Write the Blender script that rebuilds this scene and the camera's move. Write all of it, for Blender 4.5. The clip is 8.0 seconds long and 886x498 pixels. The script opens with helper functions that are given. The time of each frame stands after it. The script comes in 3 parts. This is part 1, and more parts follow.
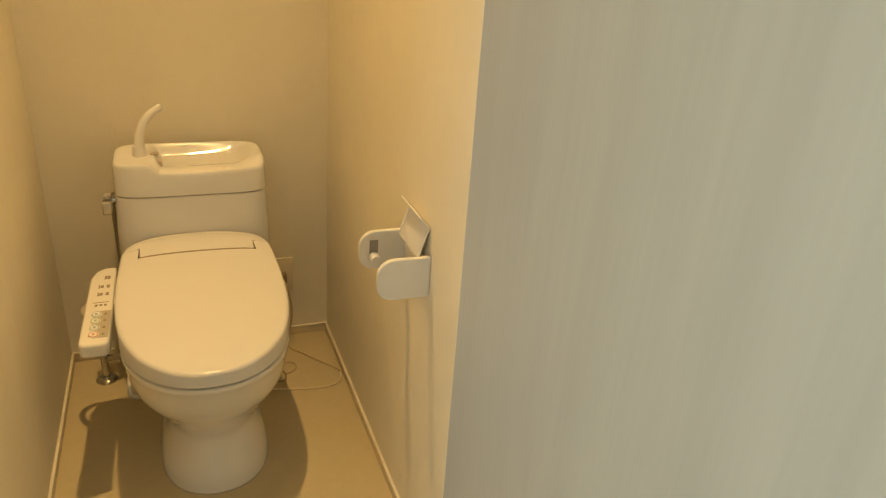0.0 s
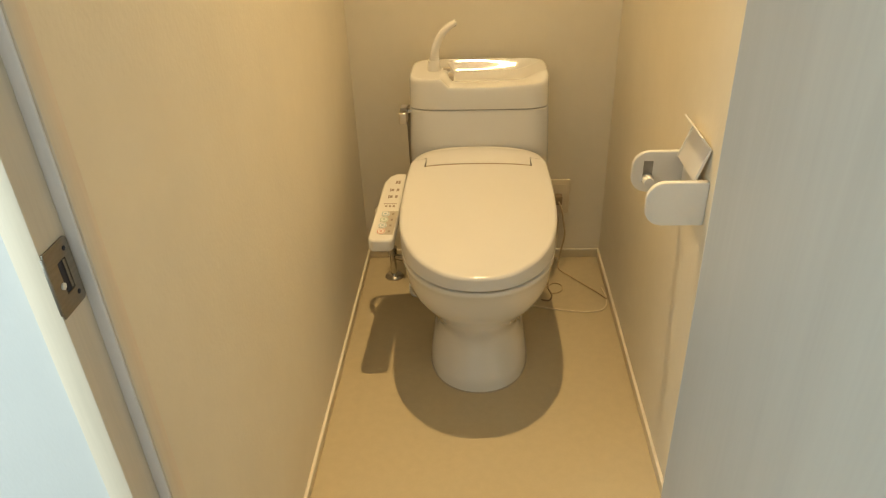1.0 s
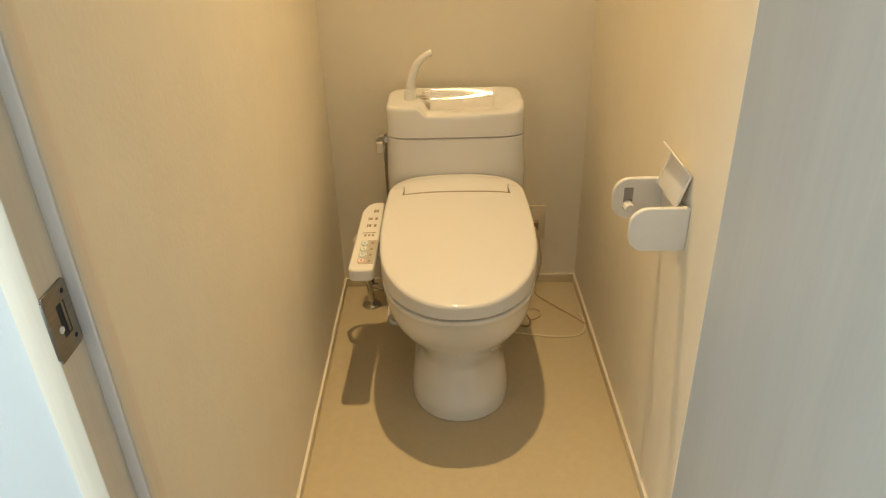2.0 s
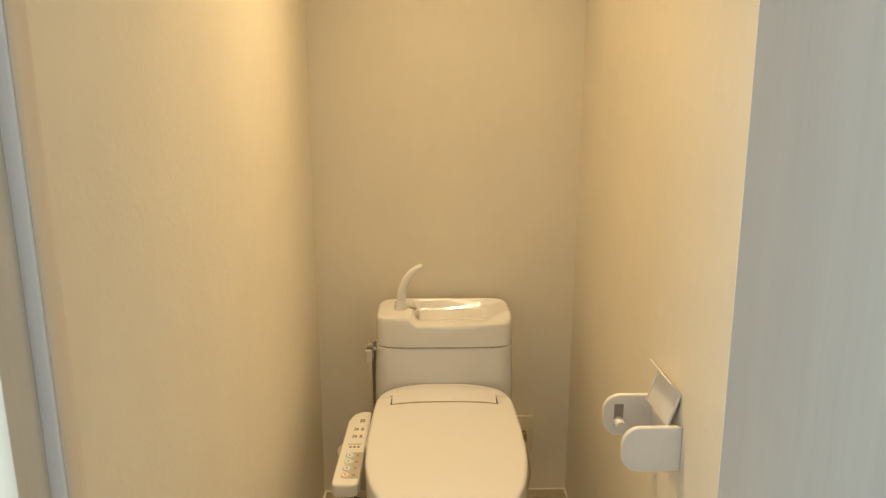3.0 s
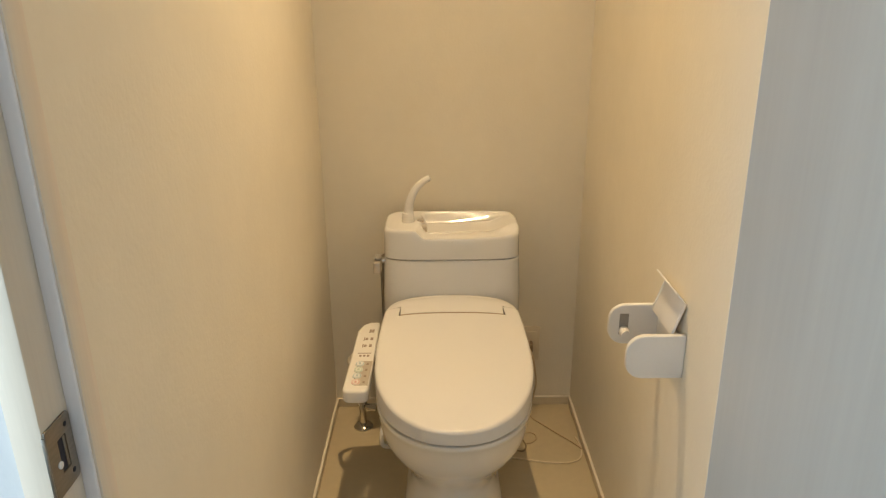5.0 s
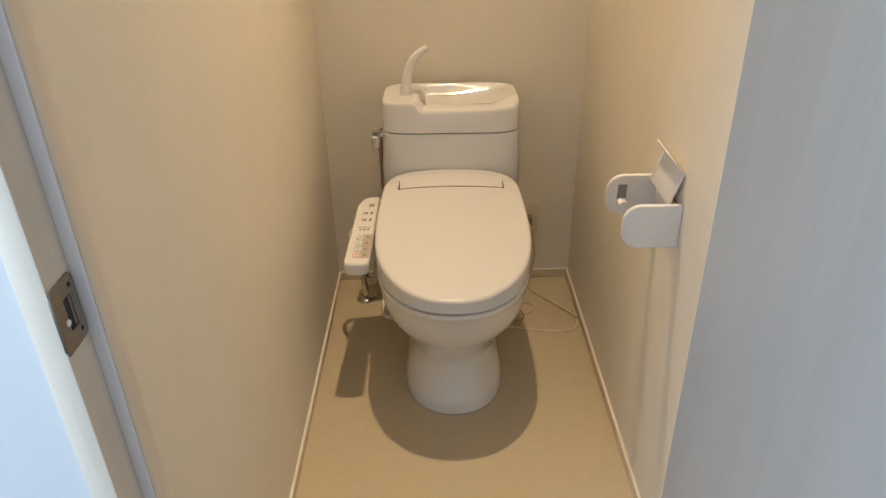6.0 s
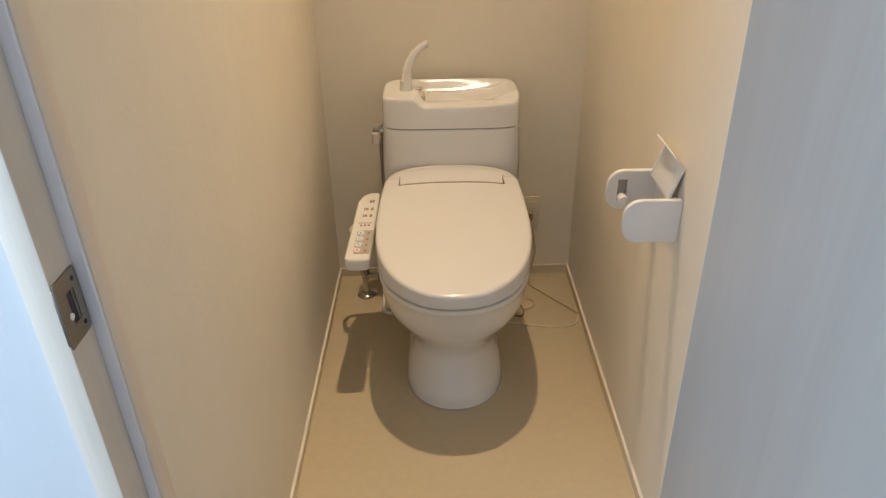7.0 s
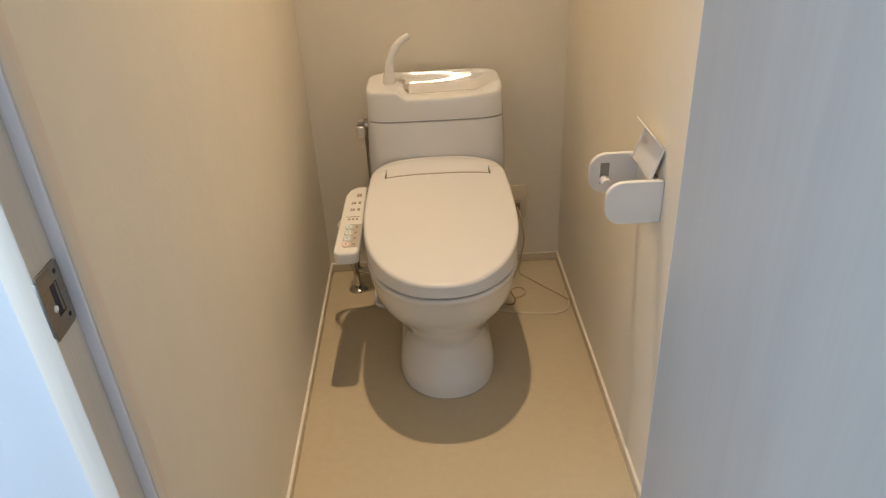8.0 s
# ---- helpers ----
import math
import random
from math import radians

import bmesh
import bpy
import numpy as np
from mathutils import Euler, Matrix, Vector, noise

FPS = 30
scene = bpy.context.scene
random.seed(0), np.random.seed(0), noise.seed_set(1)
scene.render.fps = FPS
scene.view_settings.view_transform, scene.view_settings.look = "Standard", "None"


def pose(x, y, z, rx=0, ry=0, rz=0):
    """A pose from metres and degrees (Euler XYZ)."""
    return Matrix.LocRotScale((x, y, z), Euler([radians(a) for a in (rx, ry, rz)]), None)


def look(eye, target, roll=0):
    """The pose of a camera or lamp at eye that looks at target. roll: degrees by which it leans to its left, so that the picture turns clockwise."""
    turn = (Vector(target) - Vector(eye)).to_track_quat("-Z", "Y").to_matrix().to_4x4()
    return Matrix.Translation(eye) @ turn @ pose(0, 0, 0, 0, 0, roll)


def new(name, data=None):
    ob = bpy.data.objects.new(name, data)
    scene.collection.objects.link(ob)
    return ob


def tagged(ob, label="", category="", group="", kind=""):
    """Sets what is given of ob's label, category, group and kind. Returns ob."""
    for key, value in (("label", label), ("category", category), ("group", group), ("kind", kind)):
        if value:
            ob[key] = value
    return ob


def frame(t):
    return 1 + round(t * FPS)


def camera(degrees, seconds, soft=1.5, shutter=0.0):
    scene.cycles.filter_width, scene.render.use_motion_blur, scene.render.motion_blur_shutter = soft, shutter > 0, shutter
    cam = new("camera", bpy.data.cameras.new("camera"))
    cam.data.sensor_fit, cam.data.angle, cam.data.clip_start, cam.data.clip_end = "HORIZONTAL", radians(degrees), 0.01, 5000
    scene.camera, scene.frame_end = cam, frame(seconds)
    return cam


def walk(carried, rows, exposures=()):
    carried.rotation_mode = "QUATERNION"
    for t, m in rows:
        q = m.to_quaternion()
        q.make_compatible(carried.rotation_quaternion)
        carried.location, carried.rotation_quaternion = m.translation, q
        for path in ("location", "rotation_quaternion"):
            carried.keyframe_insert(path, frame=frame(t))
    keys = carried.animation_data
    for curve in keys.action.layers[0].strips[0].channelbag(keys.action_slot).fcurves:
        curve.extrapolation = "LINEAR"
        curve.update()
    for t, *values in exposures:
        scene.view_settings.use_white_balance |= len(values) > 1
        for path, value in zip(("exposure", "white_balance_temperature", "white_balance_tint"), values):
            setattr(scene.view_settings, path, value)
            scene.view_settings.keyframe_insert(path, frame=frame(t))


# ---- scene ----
cam = camera(64.8, 8.0, soft=1.2)
PATH = [
    (0, (-0.051, -2.031, 1.304), (0.647, -0.362, 0.451), 4.8),
    (0.2, (-0.044, -2.034, 1.3), (0.447, -0.321, 0.392), 4.4),
    (0.5, (-0.009, -2.027, 1.281), (0.126, -0.285, 0.308), 2.8),
    (0.7, (0.002, -2.028, 1.276), (0.004, -0.304, 0.263), 0.2),
    (1, (-0.005, -2.03, 1.263), (-0.114, -0.323, 0.226), -2.1),
    (1.2, (-0.013, -2.027, 1.259), (-0.124, -0.328, 0.211), -3.5),
    (2.3, (-0.042, -2.024, 1.277), (-0.029, -0.219, 0.416), -0.7),
    (2.5, (-0.04, -2.03, 1.283), (-0.024, -0.172, 0.542), -0.5),
    (3, (-0.057, -2.034, 1.302), (-0.011, -0.086, 0.852), 0.1),
    (3.5, (-0.051, -2.042, 1.315), (-0.007, -0.057, 1.075), 0.4),
    (3.8, (-0.05, -2.043, 1.311), (-0.016, -0.051, 1.139), 0.4),
    (4, (-0.055, -2.038, 1.309), (-0.019, -0.049, 1.103), 0.5),
    (4.5, (-0.056, -2.034, 1.285), (-0.015, -0.09, 0.818), 0.9),
    (5, (-0.052, -2.028, 1.291), (-0.034, -0.146, 0.609), -0.3),
    (6.3, (-0.045, -2.035, 1.276), (-0.036, -0.314, 0.257), -0.8),
    (6.5, (-0.047, -2.033, 1.276), (-0.037, -0.31, 0.261), -0.8),
    (7, (-0.046, -2.038, 1.277), (-0.038, -0.307, 0.275), -0.9),
    (7.5, (-0.045, -2.043, 1.28), (-0.036, -0.305, 0.29), -0.8),
    (8, (-0.031, -2.055, 1.271), (-0.008, -0.331, 0.258), -2.8),
]
EXPOSURES = [(0, -0.12, 10800, 5), (0.5, 0.03, 8800, 1), (1.0, 0.08, 7950, 3), (2.5, 0.12, 7350, 5), (3.5, 0.08, 7000, 6), (4.5, 0.06, 6900, 7), (5.2, 0.0, 6650, 9),
             (6.3, -0.03, 6050, 13), (8, -0.03, 5970, 13)]
walk(cam, [(t, look(eye, target, roll)) for t, eye, target, roll in PATH], EXPOSURES)


# ---- world, sun and lamps ----
world = bpy.data.worlds.new("sky")
scene.world = world
world.use_nodes = True
wn = world.node_tree
sky = wn.nodes.new("ShaderNodeTexSky")
sky.sky_type, sky.sun_disc = "NISHITA", False
sky.sun_elevation, sky.sun_rotation = radians(35), radians(150)
wn.links.new(sky.outputs["Color"], wn.nodes["Background"].inputs["Color"])
wn.nodes["Background"].inputs["Strength"].default_value = 0.1

spot = bpy.data.lights.new("downlight_bulb", "SPOT")
spot.energy, spot.color = 65.0, (1.0, 0.724, 0.40)
spot.spot_size, spot.spot_blend, spot.shadow_soft_size = radians(80), 1.0, 0.022
LAMP = (0.002, -0.49, 2.425)
new("downlight_bulb", spot).matrix_world = look(LAMP, (LAMP[0] - 0.47, LAMP[1] - 0.88, 0))

day = bpy.data.lights.new("window_daylight", "AREA")
day.energy, day.color, day.shape, day.size, day.size_y = 40.0, (0.63, 0.82, 1.0), "RECTANGLE", 1.0, 1.1
new("window_daylight", day).matrix_world = look((-1.37, -2.45, 1.3), (1, -2.45, 1.3))


# ---- materials ----
def material(name, colour, rough=0.5, metal=0.0, vary=0.0, scale=(8, 8, 8), bump=0.0, bump_scale=None, bump_distance=0.001,
             dark=None, detail=4.0, coat=0.0, gloss_vary=0.0):
    m = bpy.data.materials.new(name)
    m.use_nodes = True
    t = m.node_tree
    b = t.nodes["Principled BSDF"]
    b.inputs["Base Color"].default_value = (*colour, 1)
    b.inputs["Roughness"].default_value = rough
    b.inputs["Metallic"].default_value = metal
    b.inputs["Coat Weight"].default_value = coat
    co = t.nodes.new("ShaderNodeTexCoord")

    def grain(s, det):
        mp = t.nodes.new("ShaderNodeMapping")
        mp.inputs["Scale"].default_value = s
        n = t.nodes.new("ShaderNodeTexNoise")
        n.inputs["Scale"].default_value, n.inputs["Detail"].default_value = 1.0, det
        t.links.new(co.outputs["Object"], mp.inputs["Vector"])
        t.links.new(mp.outputs["Vector"], n.inputs["Vector"])
        return n.outputs["Fac"]

    if vary or dark:
        wide, fine = grain(scale, detail), grain([q * 6 for q in scale], detail)
        add = t.nodes.new("ShaderNodeMath")
        add.operation = "MULTIPLY_ADD"
        t.links.new(fine, add.inputs[0])
        add.inputs[1].default_value = 0.5
        t.links.new(wide, add.inputs[2])
        ramp = t.nodes.new("ShaderNodeMapRange")
        ramp.inputs["From Min"].default_value, ramp.inputs["From Max"].default_value = 0.5, 1.0
        t.links.new(add.outputs[0], ramp.inputs["Value"])
        mix = t.nodes.new("ShaderNodeMix")
        mix.data_type = "RGBA"
        low = dark or [c * (1 - vary) for c in colour]
        mix.inputs["A"].default_value, mix.inputs["B"].default_value = (*low, 1), (*colour, 1)
        t.links.new(ramp.outputs["Result"], mix.inputs["Factor"])
        t.links.new(mix.outputs["Result"], b.inputs["Base Color"])
        if gloss_vary:
            g = t.nodes.new("ShaderNodeMapRange")
            g.inputs["To Min"].default_value, g.inputs["To Max"].default_value = rough - gloss_vary, rough + gloss_vary
            t.links.new(wide, g.inputs["Value"])
            t.links.new(g.outputs["Result"], b.inputs["Roughness"])
    if bump:
        bp = t.nodes.new("ShaderNodeBump")
        bp.inputs["Strength"].default_value, bp.inputs["Distance"].default_value = bump, bump_distance
        t.links.new(grain(bump_scale or scale, 3.0), bp.inputs["Height"])
        t.links.new(bp.outputs["Normal"], b.inputs["Normal"])
    return m


WALLPAPER = material("wallpaper", (0.786, 0.729, 0.620), 0.75, vary=0.05, scale=(5, 5, 4), bump=0.45, bump_scale=(130, 130, 110),
                     bump_distance=0.0010)
HALLPAPER = material("hall_wallpaper", (0.63, 0.63, 0.63), 0.75, vary=0.04, scale=(5, 5, 3), bump=0.3, bump_scale=(260, 260, 120),
                     bump_distance=0.0006)
# unseen hall surfaces, invented; their tones set how much daylight bounces indoors
HALLWOOD = material("hall_floorboards", (0.26, 0.18, 0.11), 0.4, scale=(3, 40, 40), dark=(0.20, 0.135, 0.08), detail=5.0)
HALLBOUNCE = material("hall_bounce_foil", (0.78, 0.76, 0.72), 0.5, scale=(40, 40, 2), dark=(0.72, 0.70, 0.66), detail=5.0)
CEILING = material("ceiling_paper", (0.78, 0.75, 0.70), 0.85, vary=0.04, scale=(6, 6, 6), bump=0.3, bump_scale=(220, 220, 220))
VINYL = material("vinyl_floor", (0.55, 0.468, 0.325), 0.45, vary=0.07, scale=(45, 45, 45), bump=0.12, bump_scale=(160, 160, 160),
                 bump_distance=0.0005, gloss_vary=0.06)
SKIRTING = material("skirting_bead", (0.80, 0.74, 0.64), 0.42, vary=0.06, scale=(20, 20, 20))
STRIP = material("skirting_vinyl", (0.72, 0.63, 0.47), 0.45, vary=0.06, scale=(20, 20, 20))
JAMBWOOD = material("jamb_foil", (0.78, 0.67, 0.545), 0.45, vary=0.10, scale=(60, 60, 2.2), bump=0.08, bump_scale=(220, 220, 6))
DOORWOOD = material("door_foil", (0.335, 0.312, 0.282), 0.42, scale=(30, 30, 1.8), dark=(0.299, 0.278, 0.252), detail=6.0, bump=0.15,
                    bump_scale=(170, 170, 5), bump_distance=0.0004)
CERAMIC = material("ceramic_glaze", (0.745, 0.742, 0.742), 0.062, vary=0.02, scale=(6, 6, 6), coat=0.4)
PLASTIC = material("ivory_plastic", (0.78, 0.76, 0.735), 0.22, vary=0.02, scale=(9, 9, 9))
SEATPLASTIC = material("seat_plastic", (0.715, 0.703, 0.70), 0.13, vary=0.02, scale=(9, 9, 9))
WHITE = material("white_resin", (0.77, 0.755, 0.745), 0.3, vary=0.03, scale=(30, 30, 30))
GREY = material("grey_resin", (0.30, 0.28, 0.26), 0.45, vary=0.08, scale=(40, 40, 40))
DARK = material("dark_gap", (0.03, 0.03, 0.045), 0.7, vary=0.1, scale=(40, 40, 40))
CHROME = material("chrome", (0.60, 0.585, 0.56), 0.12, 1.0, vary=0.05, scale=(40, 40, 40))
STEEL = material("brushed_steel", (0.33, 0.30, 0.26), 0.38, 1.0, vary=0.18, scale=(60, 60, 300))
GASKET = material("grey_gasket", (0.87, 0.80, 0.79), 0.5, vary=0.05, scale=(50, 50, 8))
CABLE = material("beige_cable", (0.76, 0.67, 0.52), 0.45, vary=0.06, scale=(60, 60, 60))
DARKCABLE = material("brown_cable", (0.28, 0.21, 0.14), 0.5, vary=0.1, scale=(60, 60, 60))
BROWNCABLE = material("mid_brown_cable", (0.58, 0.46, 0.30), 0.5, vary=0.1, scale=(60, 60, 60))
PRINT = material("print_grey", (0.32, 0.25, 0.21), 0.5, vary=0.1, scale=(90, 90, 90))
PRINT_BLUE = material("print_blue", (0.24, 0.40, 0.46), 0.4, vary=0.08, scale=(90, 90, 90))
PRINT_GREEN = material("print_green", (0.30, 0.46, 0.36), 0.4, vary=0.08, scale=(90, 90, 90))
PRINT_RED = material("print_red", (0.60, 0.22, 0.16), 0.4, vary=0.08, scale=(90, 90, 90))
OUTLETCREAM = material("outlet_cream", (0.70, 0.62, 0.49), 0.4, vary=0.03, scale=(30, 30, 30))
SEALANT = material("grey_sealant", (0.46, 0.41, 0.34), 0.6, vary=0.1, scale=(60, 60, 60))
SATIN = material("satin_chrome", (0.66, 0.61, 0.55), 0.3, 1.0, vary=0.08, scale=(50, 50, 50))
PANELGREY = material("panel_taupe", (0.46, 0.41, 0.35), 0.4, vary=0.05, scale=(60, 60, 60))


BULB = bpy.data.materials.new("bulb_glow")
BULB.use_nodes = True
BULB.node_tree.nodes["Principled BSDF"].inputs["Emission Color"].default_value = (1.0, 0.724, 0.41, 1)
BULB.node_tree.nodes["Principled BSDF"].inputs["Emission Strength"].default_value = 3350.0


# ---- mesh helpers ----
def box(bm, x0, x1, y0, y1, z0, z1):
    v = [bm.verts.new((x, y, z)) for z in (z0, z1) for y in (y0, y1) for x in (x0, x1)]
    for f in ((0, 2, 3, 1), (4, 5, 7, 6), (0, 1, 5, 4), (2, 6, 7, 3), (0, 4, 6, 2), (1, 3, 7, 5)):
        bm.faces.new([v[i] for i in f])


def soften(bm, width, segments=2, angle=35, but=None):
    """Round the sharp edges, but for those that but() names."""
    bmesh.ops.recalc_face_normals(bm, faces=bm.faces)
    sharp = [e for e in bm.edges if len(e.link_faces) == 2 and e.calc_face_angle(0) > radians(angle) and not (but and but(e))]
    bmesh.ops.bevel(bm, geom=sharp, offset=width, segments=segments, profile=0.5, affect="EDGES", clamp_overlap=True)


def rounded_box(x0, x1, y0, y1, z0, z1, r=0.002, segments=2):
    bm = bmesh.new()
    box(bm, x0, x1, y0, y1, z0, z1)
    soften(bm, r, segments)
    return bm


def loft(rings, cap_low=True, cap_high=True):
    """A skin over closed rings of equally many points."""
    bm = bmesh.new()
    rows = [[bm.verts.new(p) for p in ring] for ring in rings]
    n = len(rows[0])
    for a, b in zip(rows, rows[1:]):
        for i in range(n):
            bm.faces.new((a[i], a[(i + 1) % n], b[(i + 1) % n], b[i]))
    if cap_low:
        bm.faces.new(rows[0][::-1])
    if cap_high:
        bm.faces.new(rows[-1])
    bmesh.ops.recalc_face_normals(bm, faces=bm.faces)
    return bm


def even(points, n):
    """n points spaced evenly along a closed line."""
    p = np.array(points + points[:1])
    run = np.r_[0, np.cumsum(np.hypot(*np.diff(p, axis=0).T))]
    at = np.linspace(0, run[-1], n, endpoint=False)
    return list(zip(np.interp(at, run, p[:, 0]).tolist(), np.interp(at, run, p[:, 1]).tolist()))


def squircle(cx, cy, a, b, power, n=64):
    out = []
    for i in range(1200):
        c, s = math.cos(2 * math.pi * i / 1200), math.sin(2 * math.pi * i / 1200)
        out.append((cx + a * math.copysign(abs(c) ** (2 / power), c), cy + b * math.copysign(abs(s) ** (2 / power), s)))
    return even(out, n)


def prism(outline, top, low, r=0.003, segments=2, angle=35):
    """An outline raised from low(x, y) to top(x, y), with rounded edges."""
    bm = loft([[(x, y, low(x, y)) for x, y in outline], [(x, y, top(x, y)) for x, y in outline]])
    soften(bm, r, segments, angle)
    return bm


def lathe(profile, x, y, z=0.0, n=24):
    return loft([[(x + r * math.cos(2 * math.pi * i / n), y + r * math.sin(2 * math.pi * i / n), z + h) for i in range(n)]
                 for r, h in profile])


def tube(points, radius, sides=10, steps=8):
    """A round tube along a smooth line; radius may be a list of two."""
    p = [Vector(q) for q in points]
    line = []
    for i in range(len(p) - 1):
        a, b, c, d = p[max(i - 1, 0)], p[i], p[i + 1], p[min(i + 2, len(p) - 1)]
        for k in range(steps):
            t = k / steps
            line.append(0.5 * ((2 * b) + (c - a) * t + (2 * a - 5 * b + 4 * c - d) * t * t + (3 * b - a - 3 * c + d) * t ** 3))
    line.append(p[-1])
    r0, r1 = radius if isinstance(radius, tuple) else (radius, radius)
    rings, up = [], Vector((0.13, 0.31, 0.94)).normalized()
    for i, q in enumerate(line):
        d = (line[min(i + 1, len(line) - 1)] - line[max(i - 1, 0)]).normalized()
        side = d.cross(up)
        side = side.normalized() if side.length > 1e-4 else Vector((1, 0, 0))
        up = side.cross(d).normalized()
        r = r0 + (r1 - r0) * i / (len(line) - 1)
        rings.append([q + r * (math.cos(2 * math.pi * k / sides) * side + math.sin(2 * math.pi * k / sides) * up) for k in range(sides)])
    return loft(rings)


def mesh_of(name, bm, mat, smooth=True):
    me = bpy.data.meshes.new(name)
    bm.to_mesh(me)
    bm.free()
    me.materials.append(mat)
    if smooth:
        me.polygons.foreach_set("use_smooth", [True] * len(me.polygons))
        me.set_sharp_from_angle(angle=radians(38))
    return me


def root(name, at, label, category, group=""):
    ob = new(name)
    ob.location = at
    ob.empty_display_size = 0.05
    return tagged(ob, label, category, group)


def part(name, bm, mat, parent, label="", smooth=True):
    """One mesh under a thing or under a part; bm is in world places."""
    base = parent
    shift = Vector((0, 0, 0))
    while base:
        shift += base.location
        base = base.parent
    bmesh.ops.translate(bm, verts=bm.verts, vec=-shift)
    ob = new(name, mesh_of(name, bm, mat, smooth))
    ob.parent = parent
    return tagged(ob, label)


def thing(name, bm, mat, label, category="", kind="", smooth=True):
    return tagged(new(name, mesh_of(name, bm, mat, smooth)), label, category, "", kind)


# ---- the plan, in metres: back wall at y 0, floor at z 0 ----
HALF = 0.39          # half the inner width of the room
FRONT_IN, FRONT = -1.528, -1.585   # the front wall's two faces
JAMB_L, JAMB_R = -0.342, 0.236     # the door opening
HEAD = 2.03
CEIL = 2.42
HALL = (-1.35, 1.15, -3.45)        # the hall: two sides and its far end


# ---- structure ----
def slab(name, boxes, mat, label, category="wall"):
    bm = bmesh.new()
    for b in boxes:
        box(bm, *b)
    return thing(name, bm, mat, label, category, "structure", False)


slab("floor", [(-HALF - 0.1, HALF + 0.1, FRONT, 0.1, -0.06, 0.0)], VINYL, "plain beige sheet vinyl floor with faint mottling", "floor")
slab("floor_hall", [(HALL[0] - 0.1, HALL[1] + 0.1, HALL[2] - 0.1, FRONT, -0.06, 0.0)], HALLWOOD, "unseen brown wood floor of the hall, kept dark to limit bounce", "floor")
PAPER = "cream embossed wallpaper on a plain wall"
slab("wall_north", [(-HALF - 0.1, HALF + 0.1, 0, 0.1, 0, CEIL)], WALLPAPER, PAPER)
slab("wall_west", [(-HALF - 0.1, -HALF, FRONT_IN, 0, 0, CEIL)], WALLPAPER, PAPER)
slab("wall_east", [(HALF, HALF + 0.1, FRONT_IN, 0, 0, CEIL)], WALLPAPER, PAPER)
FRAME_T = 0.024
slab("wall_south", [(HALL[0], JAMB_L - FRAME_T, FRONT, FRONT_IN, 0, CEIL), (JAMB_R + FRAME_T, HALL[1], FRONT, FRONT_IN, 0, CEIL),
                    (JAMB_L - FRAME_T, JAMB_R + FRAME_T, FRONT, FRONT_IN, HEAD + FRAME_T, CEIL)], HALLPAPER,
     "pale papered wall round the doorway, lit by daylight")
WY0, WY1, WZ0, WZ1 = -2.95, -1.95, 0.75, 1.85
slab("wall_hall_west", [(HALL[0] - 0.1, HALL[0], HALL[2], WY0, 0, CEIL), (HALL[0] - 0.1, HALL[0], WY1, FRONT_IN, 0, CEIL),
                        (HALL[0] - 0.1, HALL[0], WY0, WY1, 0, WZ0), (HALL[0] - 0.1, HALL[0], WY0, WY1, WZ1, CEIL)], HALLPAPER,
     "plain pale wall with a window opening")
# two unseen walls added to close the hall and reflect daylight
slab("wall_hall_east", [(HALL[1], HALL[1] + 0.1, HALL[2], FRONT_IN, 0, CEIL)], HALLBOUNCE, "plain unseen wall closing the hall, toned to bounce daylight")
slab("wall_hall_south", [(HALL[0] - 0.1, HALL[1] + 0.1, HALL[2] - 0.1, HALL[2], 0, CEIL)], HALLBOUNCE, "plain unseen wall closing the hall, toned to bounce daylight")


def ceiling_sheet():
    """The ceiling, with a round hole for the downlight."""
    bm = bmesh.new()
    n, r = 32, 0.052
    cx, cy = LAMP[0], LAMP[1]
    x0, x1, y0, y1 = -HALF, HALF, FRONT_IN, 0.0
    hole, edge = [], []
    for i in range(n):
        a = 2 * math.pi * (i + 0.5) / n
        c, s = math.cos(a), math.sin(a)
        hole.append(bm.verts.new((cx + r * c, cy + r * s, CEIL)))
        k = min(((x1 - cx) / c if c > 0 else (x0 - cx) / c), ((y1 - cy) / s if s > 0 else (y0 - cy) / s))
        edge.append(bm.verts.new((cx + k * c, cy + k * s, CEIL)))
    for i in range(n):
        j = (i + 1) % n
        bm.faces.new((hole[i], edge[i], edge[j], hole[j]))
    for corner in ((x0, y0), (x0, y1), (x1, y0), (x1, y1)):
        near = sorted(range(n), key=lambda i: (edge[i].co.x - corner[0]) ** 2 + (edge[i].co.y - corner[1]) ** 2)
        i = near[0]
        for j in ((i + 1) % n, (i - 1) % n):
            a, b = edge[i].co, edge[j].co
            if abs(a.x - b.x) > 1e-4 and abs(a.y - b.y) > 1e-4:
                bm.faces.new((edge[i], edge[j], bm.verts.new((*corner, CEIL))))
    bmesh.ops.recalc_face_normals(bm, faces=bm.faces)
    up = bmesh.ops.extrude_face_region(bm, geom=bm.faces[:])["geom"]
    bmesh.ops.translate(bm, verts=[v for v in up if isinstance(v, bmesh.types.BMVert)], vec=(0, 0, 0.1))
    bmesh.ops.recalc_face_normals(bm, faces=bm.faces)
    return thing("ceiling", bm, CEILING, "plain off-white papered ceiling", "ceiling", "structure", False)


ceiling_sheet()
slab("ceiling_hall", [(HALL[0] - 0.1, HALL[1] + 0.1, HALL[2] - 0.1, FRONT_IN, CEIL, CEIL + 0.1)], CEILING,
     "plain off-white papered ceiling", "ceiling")


